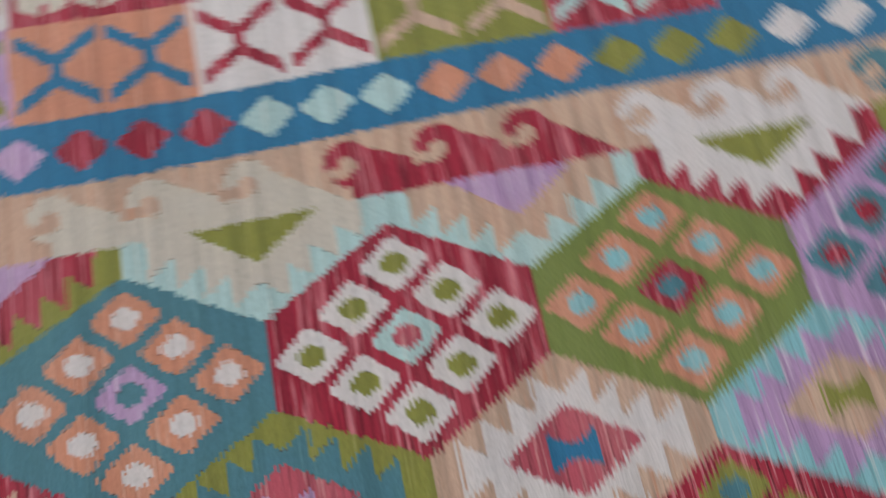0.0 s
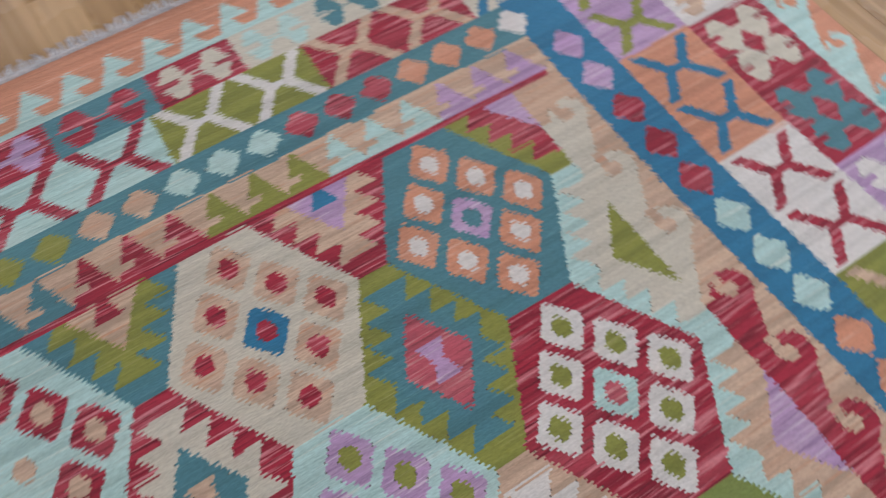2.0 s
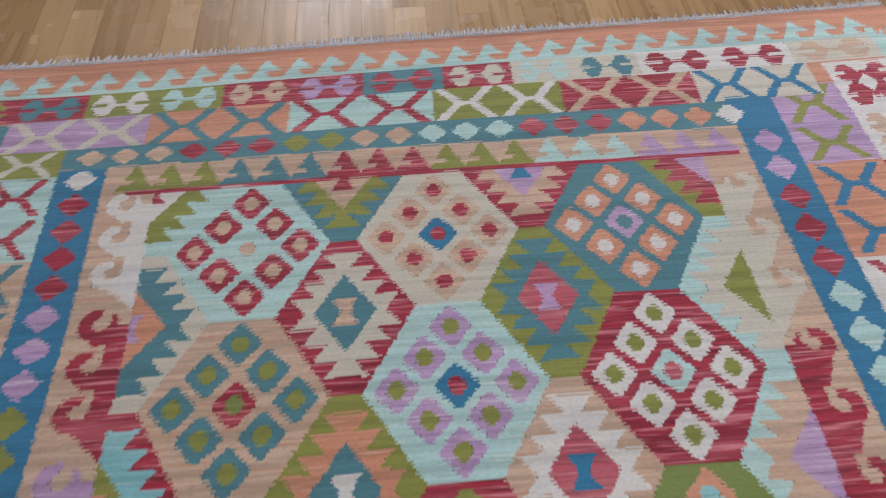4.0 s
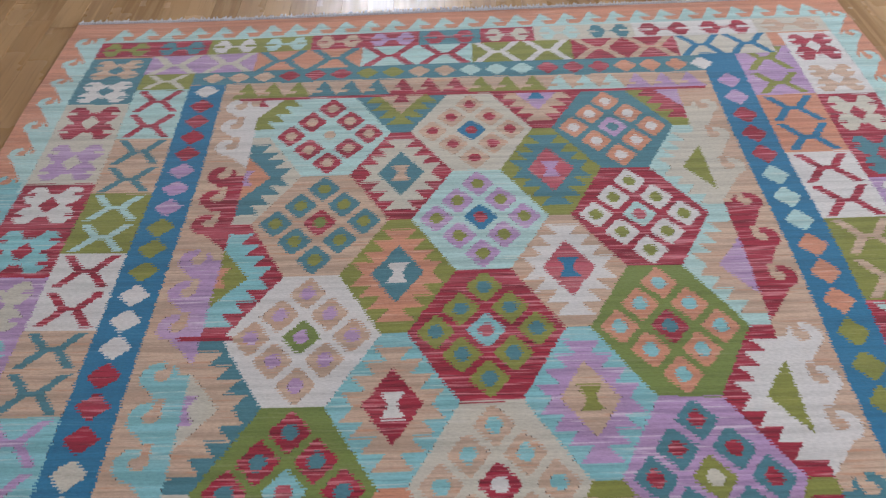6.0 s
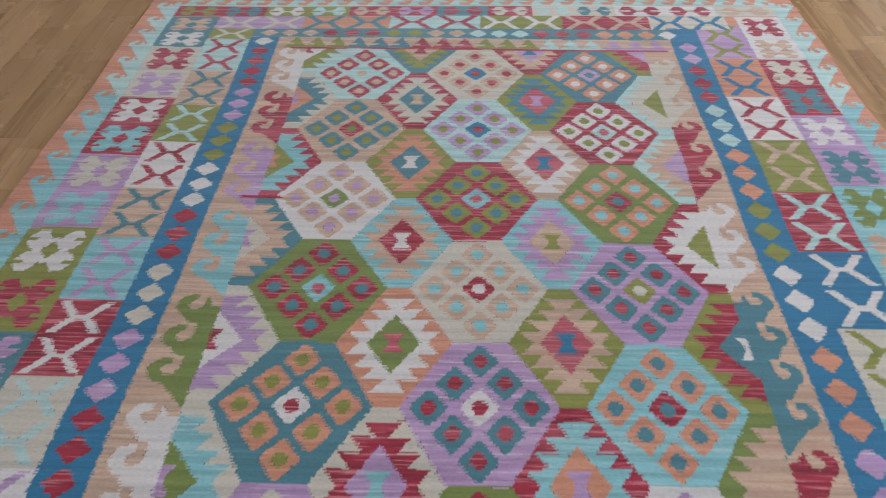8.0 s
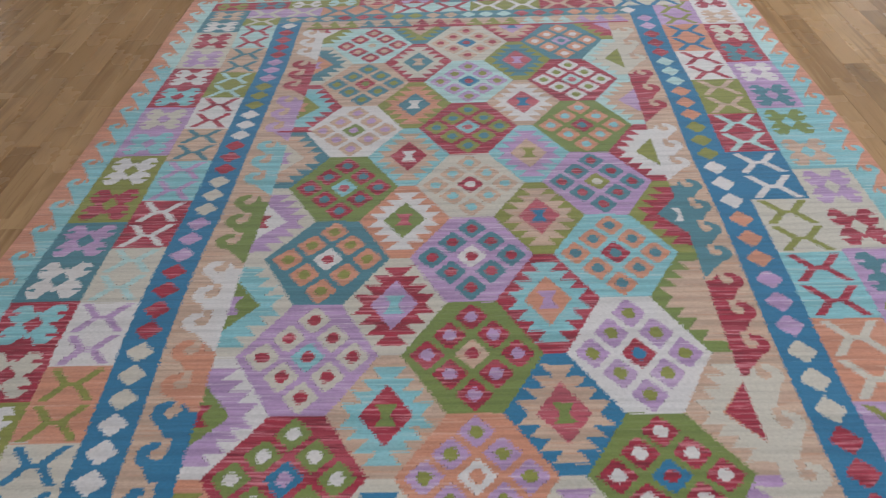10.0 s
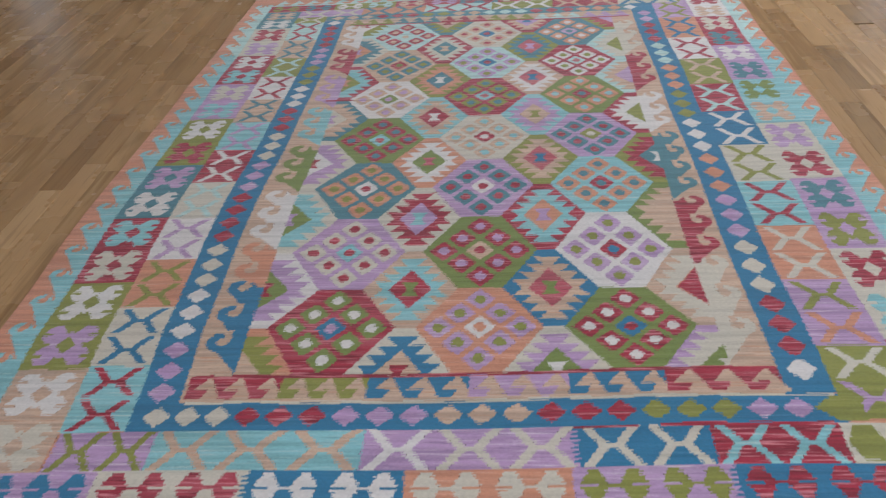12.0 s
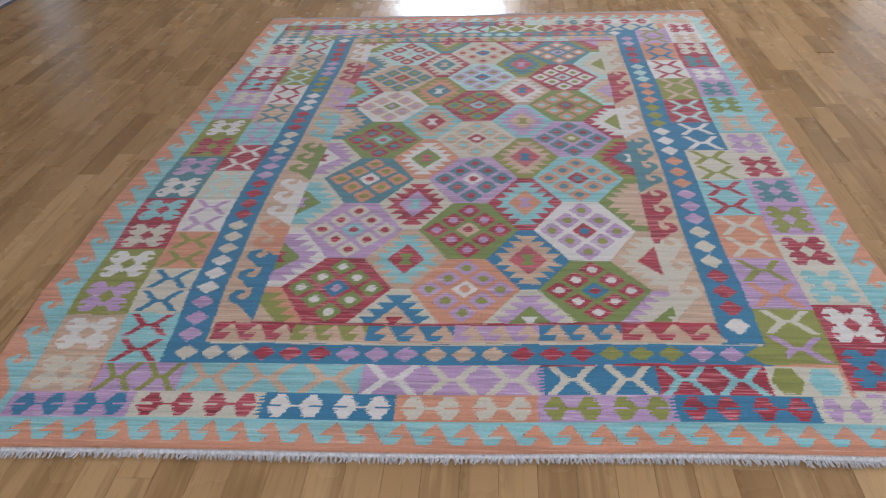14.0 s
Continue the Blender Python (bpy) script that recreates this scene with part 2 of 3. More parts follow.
stepped_rows = V0 + (np.floor(np.arange(NV) / 2) * 2 + 1) * DV
VV = np.repeat(stepped_rows[:, None], NU, axis=1) + np.repeat(rng.normal(0, 0.0011, (NV, NU // 25 + 1)), 25, axis=1)[:, :NU]
COL = np.full((NV, NU), LETTERS.index("o"), np.int16)
PID = np.zeros((NV, NU), np.int32)
PARTS = [("edging", -1, "apricot woven edging")]


def piece(name, parent=-1, label=""):
    PARTS.append((name, parent, label))
    return len(PARTS) - 1


def paint(box, key, pid, shape=None):
    """Weave one colour into the part of the plan inside box = (u0, u1, v0, v1) where shape(u, v) holds."""
    i0, i1 = max(0, int((box[0] - U0 - 0.01) / DU)), min(NU, int((box[1] - U0 + 0.01) / DU) + 1)
    j0, j1 = max(0, int((box[2] - V0 - 0.045) / DV)), min(NV, int((box[3] - V0 + 0.045) / DV) + 1)
    if i1 <= i0 or j1 <= j0:
        return
    u, v = UU[j0:j1, i0:i1], VV[j0:j1, i0:i1]
    m = (u > box[0]) & (u < box[1]) & (v > box[2]) & (v < box[3])
    if shape is not None:
        m &= shape(u, v)
    COL[j0:j1, i0:i1][m] = LETTERS.index(key)
    PID[j0:j1, i0:i1][m] = pid


def lozenge(u0, v0, a, b, cut=1.0):
    return lambda u, v: (abs(u - u0) / a + abs(v - v0) / b < 1) & (abs(u - u0) < a * cut) & (abs(v - v0) < b * cut)


def wave(s_of, w_of, period, n, low, high, tail=True):
    """A row of n hooked waves; s runs along the row, w away from its base."""
    def inside(u, v):
        s, w = s_of(u, v), w_of(u, v)
        f = s / period
        k = np.floor(f)
        r = f - k
        foot = np.where(tail & (k >= n - 1), 0.0, low)
        m = (w < high - (high - foot) * r) & (s > 0) & (s < period * n)
        near = np.clip(np.round(f), 0, n - 1) * period
        ds, dw = s - near, w - 0.62 * high
        q = high / 0.085
        m |= (ds * ds + dw * dw < (0.033 * q) ** 2) & (s > -0.04) & (s < period * n)
        hole = ((ds + 0.002 * q) ** 2 + (dw + 0.004 * q) ** 2 < (0.0135 * q) ** 2)
        slot = (ds < 0) & (ds > -0.04 * q) & (dw < -0.004 * q) & (dw > -0.02 * q)
        return m & ~((hole | slot) & (w > 0.25 * high))
    return inside


def saw(s_of, w_of, period, high):
    """One tooth with a long slope behind and a beak in front, over a flat notch."""
    def inside(u, v):
        s, w = s_of(u, v) / period, w_of(u, v) / high
        front = np.where(w < 0.42, 0.50 + 0.43 * w, 0.20 + 0.76 * (w - 0.42))
        return (s > front) & (s < 1.17 - 0.47 * w) & (w < 1)
    return inside


# field limits
FL, FR, FB, FT = -0.563, 0.555, -0.852, 1.592
AL0, AL1, BL1, SL1 = -1.088, -0.919, -0.773, -0.674
SR0, BR0, AR0, AR1 = 0.654, 0.757, 0.917, 1.076

# edging: turquoise inside apricot, hooked waves between them
ends = [piece("hook_border", -1, "turquoise hooks on apricot") for k in range(4)]
paint((AL0 - 0.022, AL0, -1.312, 1.985), "c", ends[0])
paint((AL0 - 0.022, AL0, 1.2, 1.985), "a", ends[0])
paint((AR1, AR1 + 0.022, -1.312, 1.985), "c", ends[1])
paint((AR1, AR1 + 0.022, 1.2, 1.985), "a", ends[1])
paint((AL0 - 0.02, AR1 + 0.02, -1.308, -1.2), "c", ends[2])
paint((AL0, AR1, 1.94, 1.967), "a", ends[3])
for side in (-1, 1):
    for k in range(26):
        top = 1.955 - 0.119 * k
        base = (lambda u, v: AL0 - 0.012 - u) if side < 0 else (lambda u, v: u - AR1 - 0.012)
        hk = piece("hook", ends[0 if side < 0 else 1])
        box = (U0, AL0 - 0.010, top - 0.13, top + 0.04) if side < 0 else (AR1 + 0.010, U1, top - 0.13, top + 0.04)
        paint(box, "a" if top > 1.3 else "c", hk, wave(lambda u, v, t=top: t - v, base, 0.119, 1, 0.004, 0.070, False))
TOOTH = 0.0747
for k in range(29):
    left = -0.986 + TOOTH * (k - 2)
    hk = piece("hook", ends[2])
    paint((left - 0.005, left + 0.092, -1.318, -1.225), "o", hk, saw(lambda u, v, t=left: u - t, lambda u, v: v + 1.308, TOOTH, 0.067))
    left = -1.066 + TOOTH * k
    hk = piece("hook", ends[3])
    paint((left - 0.020, left + 0.085, 1.963, 2.045), "a", hk, saw(lambda u, v, t=left: t + TOOTH - u, lambda u, v: v - 1.961, TOOTH, 0.074))

# border columns and rows: ground letter, then its motif letters


def cross(u0, v0, a, b, th=0.36):
    """Two chevrons whose points meet on a thin bar."""
    def inside(u, v):
        x, y = abs(u - u0) / a, abs(v - v0) / b
        low = 0.04 + 0.62 * y
        return ((x > low) & (x < low + th) & (y < 1)) | ((y < 0.13) & (x < 0.16))
    return inside


def petals(u0, v0, a, b):
    """Four blunt lobes, each slit from its outer side, round an open diamond."""
    def inside(u, v):
        x, y = abs(u - u0) / a, abs(v - v0) / b
        lobe = (abs(x - 0.57) / 0.46 + 0.66 * abs(y - 0.52) / 0.46 < 1) & (abs(y - 0.52) < 0.44)
        ring = (x / 0.62 + y / 0.70 < 1) & (y < 0.62)
        slit = (abs(y - 0.54) < 0.075) & (x > 0.64)
        notch = (y < 0.085) & (x > 0.60)
        hollow = x / 0.34 + y / 0.42 < 1
        return (lobe | ring) & ~slit & ~notch & ~hollow
    return inside


def bows(u0, v0, a, b):
    """Two stepped lobes tied by a thin bar, each slit towards its outer side."""
    def inside(u, v):
        x, y = abs(u - u0) / a, abs(v - v0) / b
        hexa = (abs(x - 0.53) / 0.40 + 0.70 * np.ceil(y * 4) / 4 < 1.1) & (y < 0.97)
        slit = (y < 0.105) & (x > 0.44) & (x < 0.90)
        return (hexa & ~slit) | ((y < 0.10) & (x < 0.2))
    return inside


def hexes(u0, v0, a, b):
    """One plain stepped hexagon."""
    return lambda u, v: (abs(u - u0) / (0.95 * a) + 0.5 * abs(v - v0) / b < 1) & (abs(v - v0) < 0.95 * b)


def column(text, u0, u1, edges, shape, fat=0.42):
    """Blocks down a column: 'kr:2' style words, ground letter then one motif letter for each motif."""
    i = 0
    for word in text.split():
        ground, motifs = word[0], word[1:]
        hi, lo = edges[i], edges[i + len(motifs)]
        block = piece("border_block")
        paint((u0, u1, lo, hi), ground, block)
        for k, key in enumerate(motifs):
            m1, m0 = edges[i + k], edges[i + k + 1]
            mo = piece("motif", block)
            a, b = fat * (u1 - u0), 0.44 * (m1 - m0)
            paint((u0, u1, m0, m1), key, mo, shape((u0 + u1) / 2, (m0 + m1) / 2, a, b))
        i += len(motifs)


def row(text, v0, v1, edges, shape, fat=0.44):
    i = 0
    for word in text.split():
        ground, motifs = word[0], word[1:]
        block = piece("border_block")
        paint((edges[i], edges[i + len(motifs)], v0, v1), ground, block)
        if ground == "b":
            paint((edges[i] - 0.012, edges[i + len(motifs)] + 0.012, v0 + 0.006, v1 - 0.006), ground, block, lambda u, v: np.floor((v - v0) / (2 * DV)) % 2 == 0)
        for k, key in enumerate(motifs):
            e0, e1 = edges[i + k], edges[i + k + 1]
            mo = piece("motif", block)
            paint((e0, e1, v0, v1), key, mo, shape((e0 + e1) / 2, (v0 + v1) / 2, 0.46 * (e1 - e0), fat * (v1 - v0)))
        i += len(motifs)


def steps(*spans):
    """Edges from (from, to, count) spans that follow on one another."""
    out = [spans[0][0]]
    for a, b, n in spans:
        out += [a + (b - a) * (k + 1) / n for k in range(n)]
    return out


column("Ttw kr kl rwc lkc gwr Tlw rck gwl twk", AL0, AL1,
       steps((1.86, 1.585, 2), (1.585, 1.232, 2), (1.232, 0.899, 2), (0.899, 0.564, 2), (0.564, 0.200, 2), (0.200, -0.140, 2), (-0.140, -0.470, 2), (-0.470, -0.82, 2), (-0.82, -1.144, 2)), petals)
column("gk arr tTT gaa wrr tTT cll rww kaa wll ogg kbb crr", AL1, BL1,
       steps((1.757, 1.655, 1), (1.655, 1.420, 2), (1.420, 1.189, 2), (1.189, 0.974, 2), (0.974, 0.747, 2), (0.747, 0.531, 2), (0.531, 0.304, 2), (0.304, 0.078, 2),
             (0.078, -0.149, 2), (-0.149, -0.367, 2), (-0.367, -0.586, 2), (-0.586, -0.813, 2), (-0.813, -1.026, 2)), cross, 0.41)
column("wrt rkT lwT cGt klr lTg krc rwb kl", AR0, AR1, steps((1.86, 1.538, 2), (1.538, 1.179, 2), (1.179, 0.814, 2), (0.814, 0.425, 2), (0.425, 0.03, 2), (0.03, -0.365, 2),
                                                             (-0.365, -0.756, 2), (-0.756, -1.118, 2), (-1.118, -1.21, 1)), petals)
column("lgg obb wrr gtt raa bww kgg crr okk lgo gkl", BR0, AR0,
       steps((1.79, 1.543, 2), (1.543, 1.287, 2), (1.287, 1.037, 2), (1.037, 0.781, 2), (0.781, 0.533, 2), (0.533, 0.268, 2), (0.268, 0.018, 2), (0.018, -0.244, 2),
             (-0.244, -0.509, 2), (-0.509, -0.778, 2), (-0.778, -1.015, 2)), cross, 0.41)
row("rgT gwa rtl Tr rk kaT wrr kt", 1.866, 1.955, steps((AL0, -0.765, 2), (-0.765, -0.459, 2), (-0.459, -0.144, 2), (-0.144, 0.038, 1), (0.038, 0.198, 1), (0.198, 0.495, 2),
                                                         (0.495, 0.861, 2), (0.861, AR1, 1)), bows)
row("lkk oTT arr gww rtt kbb", 1.757, 1.866, steps((AL1, -0.612, 2), (-0.612, -0.307, 2), (-0.307, 0.010, 2), (0.010, 0.299, 2), (0.299, 0.604, 2), (0.604, 0.880, 2)), cross, 0.5)
row("lgg cttt lwkk bkk rcc", -1.140, -1.027, steps((-0.913, -0.701, 2), (-0.701, -0.230, 3), (-0.230, 0.209, 3), (0.209, 0.478, 2), (0.478, 0.735, 2)), cross, 0.5)
row("kgc", -1.140, -1.027, steps((0.735, 0.908, 2)), hexes)
row("lbb krr bww okk lgg brr kll", -1.232, -1.140, steps((AL0, -0.79, 2), (-0.79, -0.449, 2), (-0.449, -0.137, 2), (-0.137, 0.192, 2), (0.192, 0.506, 2), (0.506, 0.819, 2), (0.819, AR1, 2)), bows)

# inner band with lozenges
for name, box, key in (("border_band", (BL1, SL1, -1.027, 1.675), "b"), ("border_band", (SR0, BR0, -0.94, 1.765), "b"),
                       ("border_band", (BL1, SR0, 1.678, 1.757), "T"), ("border_band", (BL1, BR0, -1.027, -0.942), "b")):
    band = piece(name)
    paint(box, key, band)
    u0, u1, v0, v1 = box
    if v1 - v0 > 1:
        uc = (u0 + u1) / 2
        if u0 < 0:
            keys, gap, marks, places = "wrrrrlllgggwwwrrrkkklllrrrrkkkwwwlll", 0.0726, (0, 12, 35), (1.642, 0.772, -0.906)
        else:
            keys, gap, marks, places = "llrrraaaooogggwwwooolllkkkrrrw", 0.0858, (0, 4, 10, 14, 20, 25, 29), (1.625, 1.286, 0.784, 0.443, -0.095, -0.53, -0.862)
        for k, key in enumerate(keys):
            lz, at = piece("lozenge", band), float(np.interp(k, marks, places))
            paint((u0, u1, at - 0.5 * gap, at + 0.5 * gap), key, lz, lozenge(uc, at, 0.034, 0.47 * gap, 0.9))
    else:
        vc = (v0 + v1) / 2
        keys, at, gap = ("tttrrrggttaaarrrooow", -0.716, 0.0720) if v0 > 0 else ("kkkrrrllltttrrrgggll", -0.715, 0.0728)
        for k, key in enumerate(keys):
            lz = piece("lozenge", band)
            paint((at + gap * (k - 0.5), at + gap * (k + 0.5), v0, v1), key, lz, lozenge(at + gap * k, vc, 0.46 * gap, 0.032, 0.88))
end = piece("border_block")
paint((0.70, 0.80, -1.022, -0.945), "g", end, lozenge(0.80, -0.983, 0.10, 0.09))

# strips of hooks beside the field, triangles at its ends
strip = piece("hook_strip", -1, "tan strip with coloured hooks")
paint((SL1, FL, -0.942, 1.679), "t", strip)
paint((FR, SR0, -0.942, 1.679), "t", strip)
paint((SL1, SR0, FT, 1.679), "t", strip)
paint((SL1, SR0, -0.942, FB), "t", strip)
for key, top, low, n in (("w", 1.56, 1.285, 3), ("r", 1.255, 0.98, 3), ("l", 0.95, 0.655, 3), ("c", 0.625, 0.33, 3), ("G", 0.30, 0.005, 3),
                         ("w", -0.02, -0.325, 3), ("o", -0.32, -0.535, 2), ("b", -0.51, -0.845, 3)):
    hk = piece("hook", strip)
    paint((SL1, FL, low, top + 0.04), key, hk, wave(lambda u, v, t=top: t - v, lambda u, v: FL - u, (top - low) / n, n, 0.026, 0.092))
for key, top, low, n in (("k", 1.50, 1.11, 3), ("r", 1.105, 0.730, 3), ("w", 0.69, 0.37, 3), ("T", 0.345, -0.09, 4), ("r", -0.10, -0.45, 3),
                         ("k", -0.43, -0.84, 3)):
    hk = piece("hook", strip)
    paint((FR, SR0, low, top + 0.04), key, hk, wave(lambda u, v, t=top: t - v, lambda u, v: u - FR, (top - low) / n, n, 0.026, 0.088))
for k, key in enumerate("gggTTTrrrgggaaalll"):
    left, v0, v1 = -0.645 + 0.0712 * k, FT + 0.006, 1.675
    tri = piece("triangle", strip)
    paint((left - 0.02, left + 0.08, v0, v1), key, tri, lambda u, v, a=left, b=v0, c=v1: (
        (abs(u - a - 0.035) < 0.036 * (c - v) / (c - b) + 0.003) & ((abs((v - b) / (c - b) - 0.36) > 0.09) | (u > a + 0.030))))
for key, u0, u1, n in (("r", -0.665, -0.44, 3), ("g", -0.44, -0.245, 3), ("b", -0.245, -0.02, 3), ("l", -0.02, 0.20, 3), ("b", 0.20, 0.409, 3), ("r", 0.409, 0.655, 3)):
    band = piece("triangle_band", strip)
    paint((u0, u1, -0.930, FB), key, band)
    gap = (u1 - u0) / n
    for k in range(n):
        tri = piece("triangle", strip)
        paint((u0, u1 + 0.012, -0.936, FB), "t", tri, saw(lambda u, v, t=u0 + gap * k: u - t, lambda u, v: v + 0.932, gap, 0.074))

# the field: stepped diamonds between rows of medallions
CX, ROW0, PITCH = (-0.365, -0.004, 0.356), 1.416, 0.3485
field = piece("field", -1, "woven field between the medallions")
paint((FL, FR, FB, FT), "k", field)
# the weaver beat the lower rows of medallions down harder, most of all towards one side
levels = (-0.845, -0.69, -0.53, -0.35, -0.165, 0.05)
slack = np.interp(VV, levels, (0, -0.004, -0.020, -0.016, -0.010, 0)) + np.interp(VV, levels, (0, -0.019, -0.017, -0.018, 0, 0)) * np.clip(UU / 0.35, 0, 1)
VV = VV - np.where((UU > FL) & (UU < FR), slack, 0)


def stepped(u0, v0, word, box, wide=1.0):
    outer, teeth, inner, mark = word
    top = piece("stepped_diamond")
    paint(box, outer, top)

    def toothed(u, v):
        x, y = abs(u - u0), abs(v - v0)
        b = np.ceil(y / 0.035) * 0.035
        return (y < 0.142) & (x < 0.106 * wide - 0.56 * b - 0.72 * (b - y) + 0.01)
    zig = piece("zigzag", top)
    paint(box, teeth, zig, toothed)
    mid = piece("centre", top)
    paint(box, inner, mid, lozenge(u0, v0, 0.056 * wide, 0.088))
    mk = piece("hourglass", top)
    if wide > 1 and mark in "gGr" and u0 > 0:
        paint(box, mark, mk, lozenge(u0, v0, 0.060, 0.086))
        return
    paint(box, mark, mk, lambda u, v: (abs(v - v0) < 0.031) & (abs(u - u0) < 0.010 + 0.50 * np.maximum(abs(v - v0) - 0.005, 0)))


MID = ((0.5 * (CX[0] + CX[1]), "Tgtr rkTt goTw ctrw owGp krlc tcrG kbtr"), (0.5 * (CX[1] + CX[2]), "rtlb gTpl twpb cltg gtpb rcol btpG klGw"))
for uc, words in MID:
    for k, word in enumerate(words.split()):
        vc = ROW0 + PITCH * (0.5 - k)
        stepped(uc, vc, word, (uc - 0.19, uc + 0.19, max(FB, vc - PITCH / 2), min(FT, vc + PITCH / 2)))
for uc, words in ((FL, "agwr kTol rcgo Ttkl klwr kcGl wlGr ogtt"), (FR, "grll akkg atll rwwg grTw Gttt tkor lkGk")):
    for k, word in enumerate(words.split()):
        vc = ROW0 + PITCH * (0.5 - k)
        box = (FL, -0.36, max(FB, vc - PITCH / 2), min(FT, vc + PITCH / 2)) if uc < 0 else (0.35, FR, max(FB, vc - PITCH / 2), min(FT, vc + PITCH / 2))
        stepped(uc, vc, word, box, 1.16)

# ground, ring, dot, middle ring, middle dot of each medallion
MEDALLIONS = ("artat ktrbr TowlT", "tTgrG algbr rwgap", "wtlGl rgTcp GocrT", "GrTcp ktcrw lTrgk", "Togwr lTrwr coTrT", "lkrcr Grltr wlgrb", "rGwbl olgwo Grwbr")
for j, line in enumerate(MEDALLIONS):
    for i, word in enumerate(line.split()):
        uc, vc = CX[i], ROW0 - PITCH * j
        med = piece("medallion")
        paint((uc - 0.16, uc + 0.16, vc - 0.1745, vc + 0.1745), word[0], med, lambda u, v: abs(u - uc) < 0.0575 + 0.098 * (1 - abs(v - vc) / 0.1745))
        for p in (-1, 0, 1):
            for q in (-1, 0, 1):
                a, b = uc + 0.0495 * (p - q), vc + 0.0610 * (p + q)
                mid = p == 0 and q == 0
                sq = piece("square", med)
                paint((a - 0.05, a + 0.05, b - 0.06, b + 0.06), word[3 if mid else 1], sq, lozenge(a, b, 0.0395, 0.0485, 0.91))
                paint((a - 0.02, a + 0.02, b - 0.02, b + 0.02), word[4 if mid else 2], sq, lozenge(a, b, 0.020, 0.024, 0.75))

ln = piece("line")
paint((0.20, 0.73, -1.033, -1.025), "r", ln)
ln = piece("line")
paint((-0.605, -0.50, 0.714, 0.727), "r", ln)
ln = piece("line")
paint((-0.66, 0.75, -0.945, -0.938), "k", ln)

# red lines that close the field
for v0, v1 in ((FT - 0.002, FT + 0.008), (FB - 0.008, FB + 0.002)):
    ln = piece("line")
    paint((FL - 0.06, FR + 0.08, v0, v1), "r", ln)


# dark cells painted as the shade in slits where two colours meet along the warp
for j in range(NV):
    meet = np.flatnonzero(np.diff(COL[j]))
    meet = meet[rng.random(len(meet)) < 0.10]
    COL[j, meet] = LETTERS.index("s")


def drape(u, v):
    """From the plan of the weave to the rug as it lies: slightly out of true, with shallow ripples."""
    near, far = np.clip((0.2 - v) / 1.2, 0, 1), np.clip((v - 0.8) / 1.0, 0, 1)
    pull = np.interp(v, (-1.05, -0.85, -0.69, -0.31, 0.1, 0.77, 1.4), (0.028, 0.012, -0.006, -0.020, -0.018, 0.0, 0.006))
    x = u + pull * np.clip((-u - 0.45) / 0.25, 0, 1) + 0.003 * np.sin(7.3 * v + 1.2 * u)
    y = v + 0.02 * near * u + 0.012 * far * u + 0.004 * np.sin(5.1 * u + 0.7 * v)
    y = y + 0.022 * u * np.clip((v - 1.68) / 0.1, 0, 1)
    z = 0.006 + 0.0013 * (1 + np.sin(6.0 * u + 2.2 * v)) + 0.0016 * (1 + np.sin(11.0 * v - 3.1 * u)) * (0.5 + 0.5 * np.abs(u))
    return x, y, z


rug = tagged(new("kilim_rug"), "colourful flatwoven wool kilim with medallions on oak floor", "rug")
edges_u = U0 + np.arange(NU + 1) * DU
code = PID.astype(np.int64) * 32 + COL
cuts = [np.unique(np.r_[np.flatnonzero(np.diff(code[j])) + 1, np.arange(0, NU, 24), NU]) for j in range(NV)]
lines = [cuts[0]] + [np.union1d(cuts[j - 1], cuts[j]) for j in range(1, NV)] + [cuts[-1]]
WIDE = NU + 1
woven = {}
for j in range(NV):
    cut, below, above = cuts[j], lines[j], lines[j + 1]
    b_at, a_at = np.searchsorted(below, cut), np.searchsorted(above, cut)
    under, over, kinds = (below + j * WIDE).tolist(), (above + (j + 1) * WIDE).tolist(), code[j][cut[:-1]].tolist()
    for k, kind in enumerate(kinds):
        woven.setdefault(kind // 32, []).append((kind % 32, under[b_at[k]:b_at[k + 1] + 1] + over[a_at[k]:a_at[k + 1] + 1][::-1]))
made = {}


def sheet(name, some):
    """One part of the weave as one welded sheet; every weft row keeps its own stepped ends."""
    spots, back = np.unique(np.concatenate([f for _, f in some]), return_inverse=True)
    pts = np.stack(drape(edges_u[spots % WIDE], V0 + (spots // WIDE) * DV), 1)
    ends = np.cumsum([len(f) for _, f in some])
    back = back.tolist()
    me = bpy.data.meshes.new(name)
    me.from_pydata(pts.tolist(), [], [back[e - len(f):e] for (_, f), e in zip(some, ends)])
    kinds = np.array([c for c, _ in some])
    used = sorted(set(kinds.tolist()))
    for key in used:
        me.materials.append(YARNS[LETTERS[key]])
    me.polygons.foreach_set("material_index", np.searchsorted(used, kinds).astype(np.int32))
    me.update()
    return me


for k, (name, parent, label) in enumerate(PARTS):
    if k not in woven:
        continue
    made[k] = new(name, sheet(name, woven[k]))
    made[k].parent = made.get(parent, rug)
    tagged(made[k], label)

# body of the rug under the pattern, with its thickness at the edges
bm = bmesh.new()
nu, nv = 48, 70
grid = []
for j in range(nv + 1):
    for i in range(nu + 1):
        x, y, z = drape(U0 + (U1 - U0) * i / nu, V0 + (V1 - V0) * j / nv)
        grid.append(bm.verts.new((x, y, z - 0.0035)))
for j in range(nv):
    for i in range(nu):
        a = j * (nu + 1) + i
        bm.faces.new([grid[a], grid[a + 1], grid[a + nu + 2], grid[a + nu + 1]])
rim = [i for i in range(nu + 1)] + [j * (nu + 1) + nu for j in range(1, nv + 1)] + [nv * (nu + 1) + i for i in range(nu - 1, -1, -1)] + [j * (nu + 1) for j in range(nv - 1, 0, -1)]
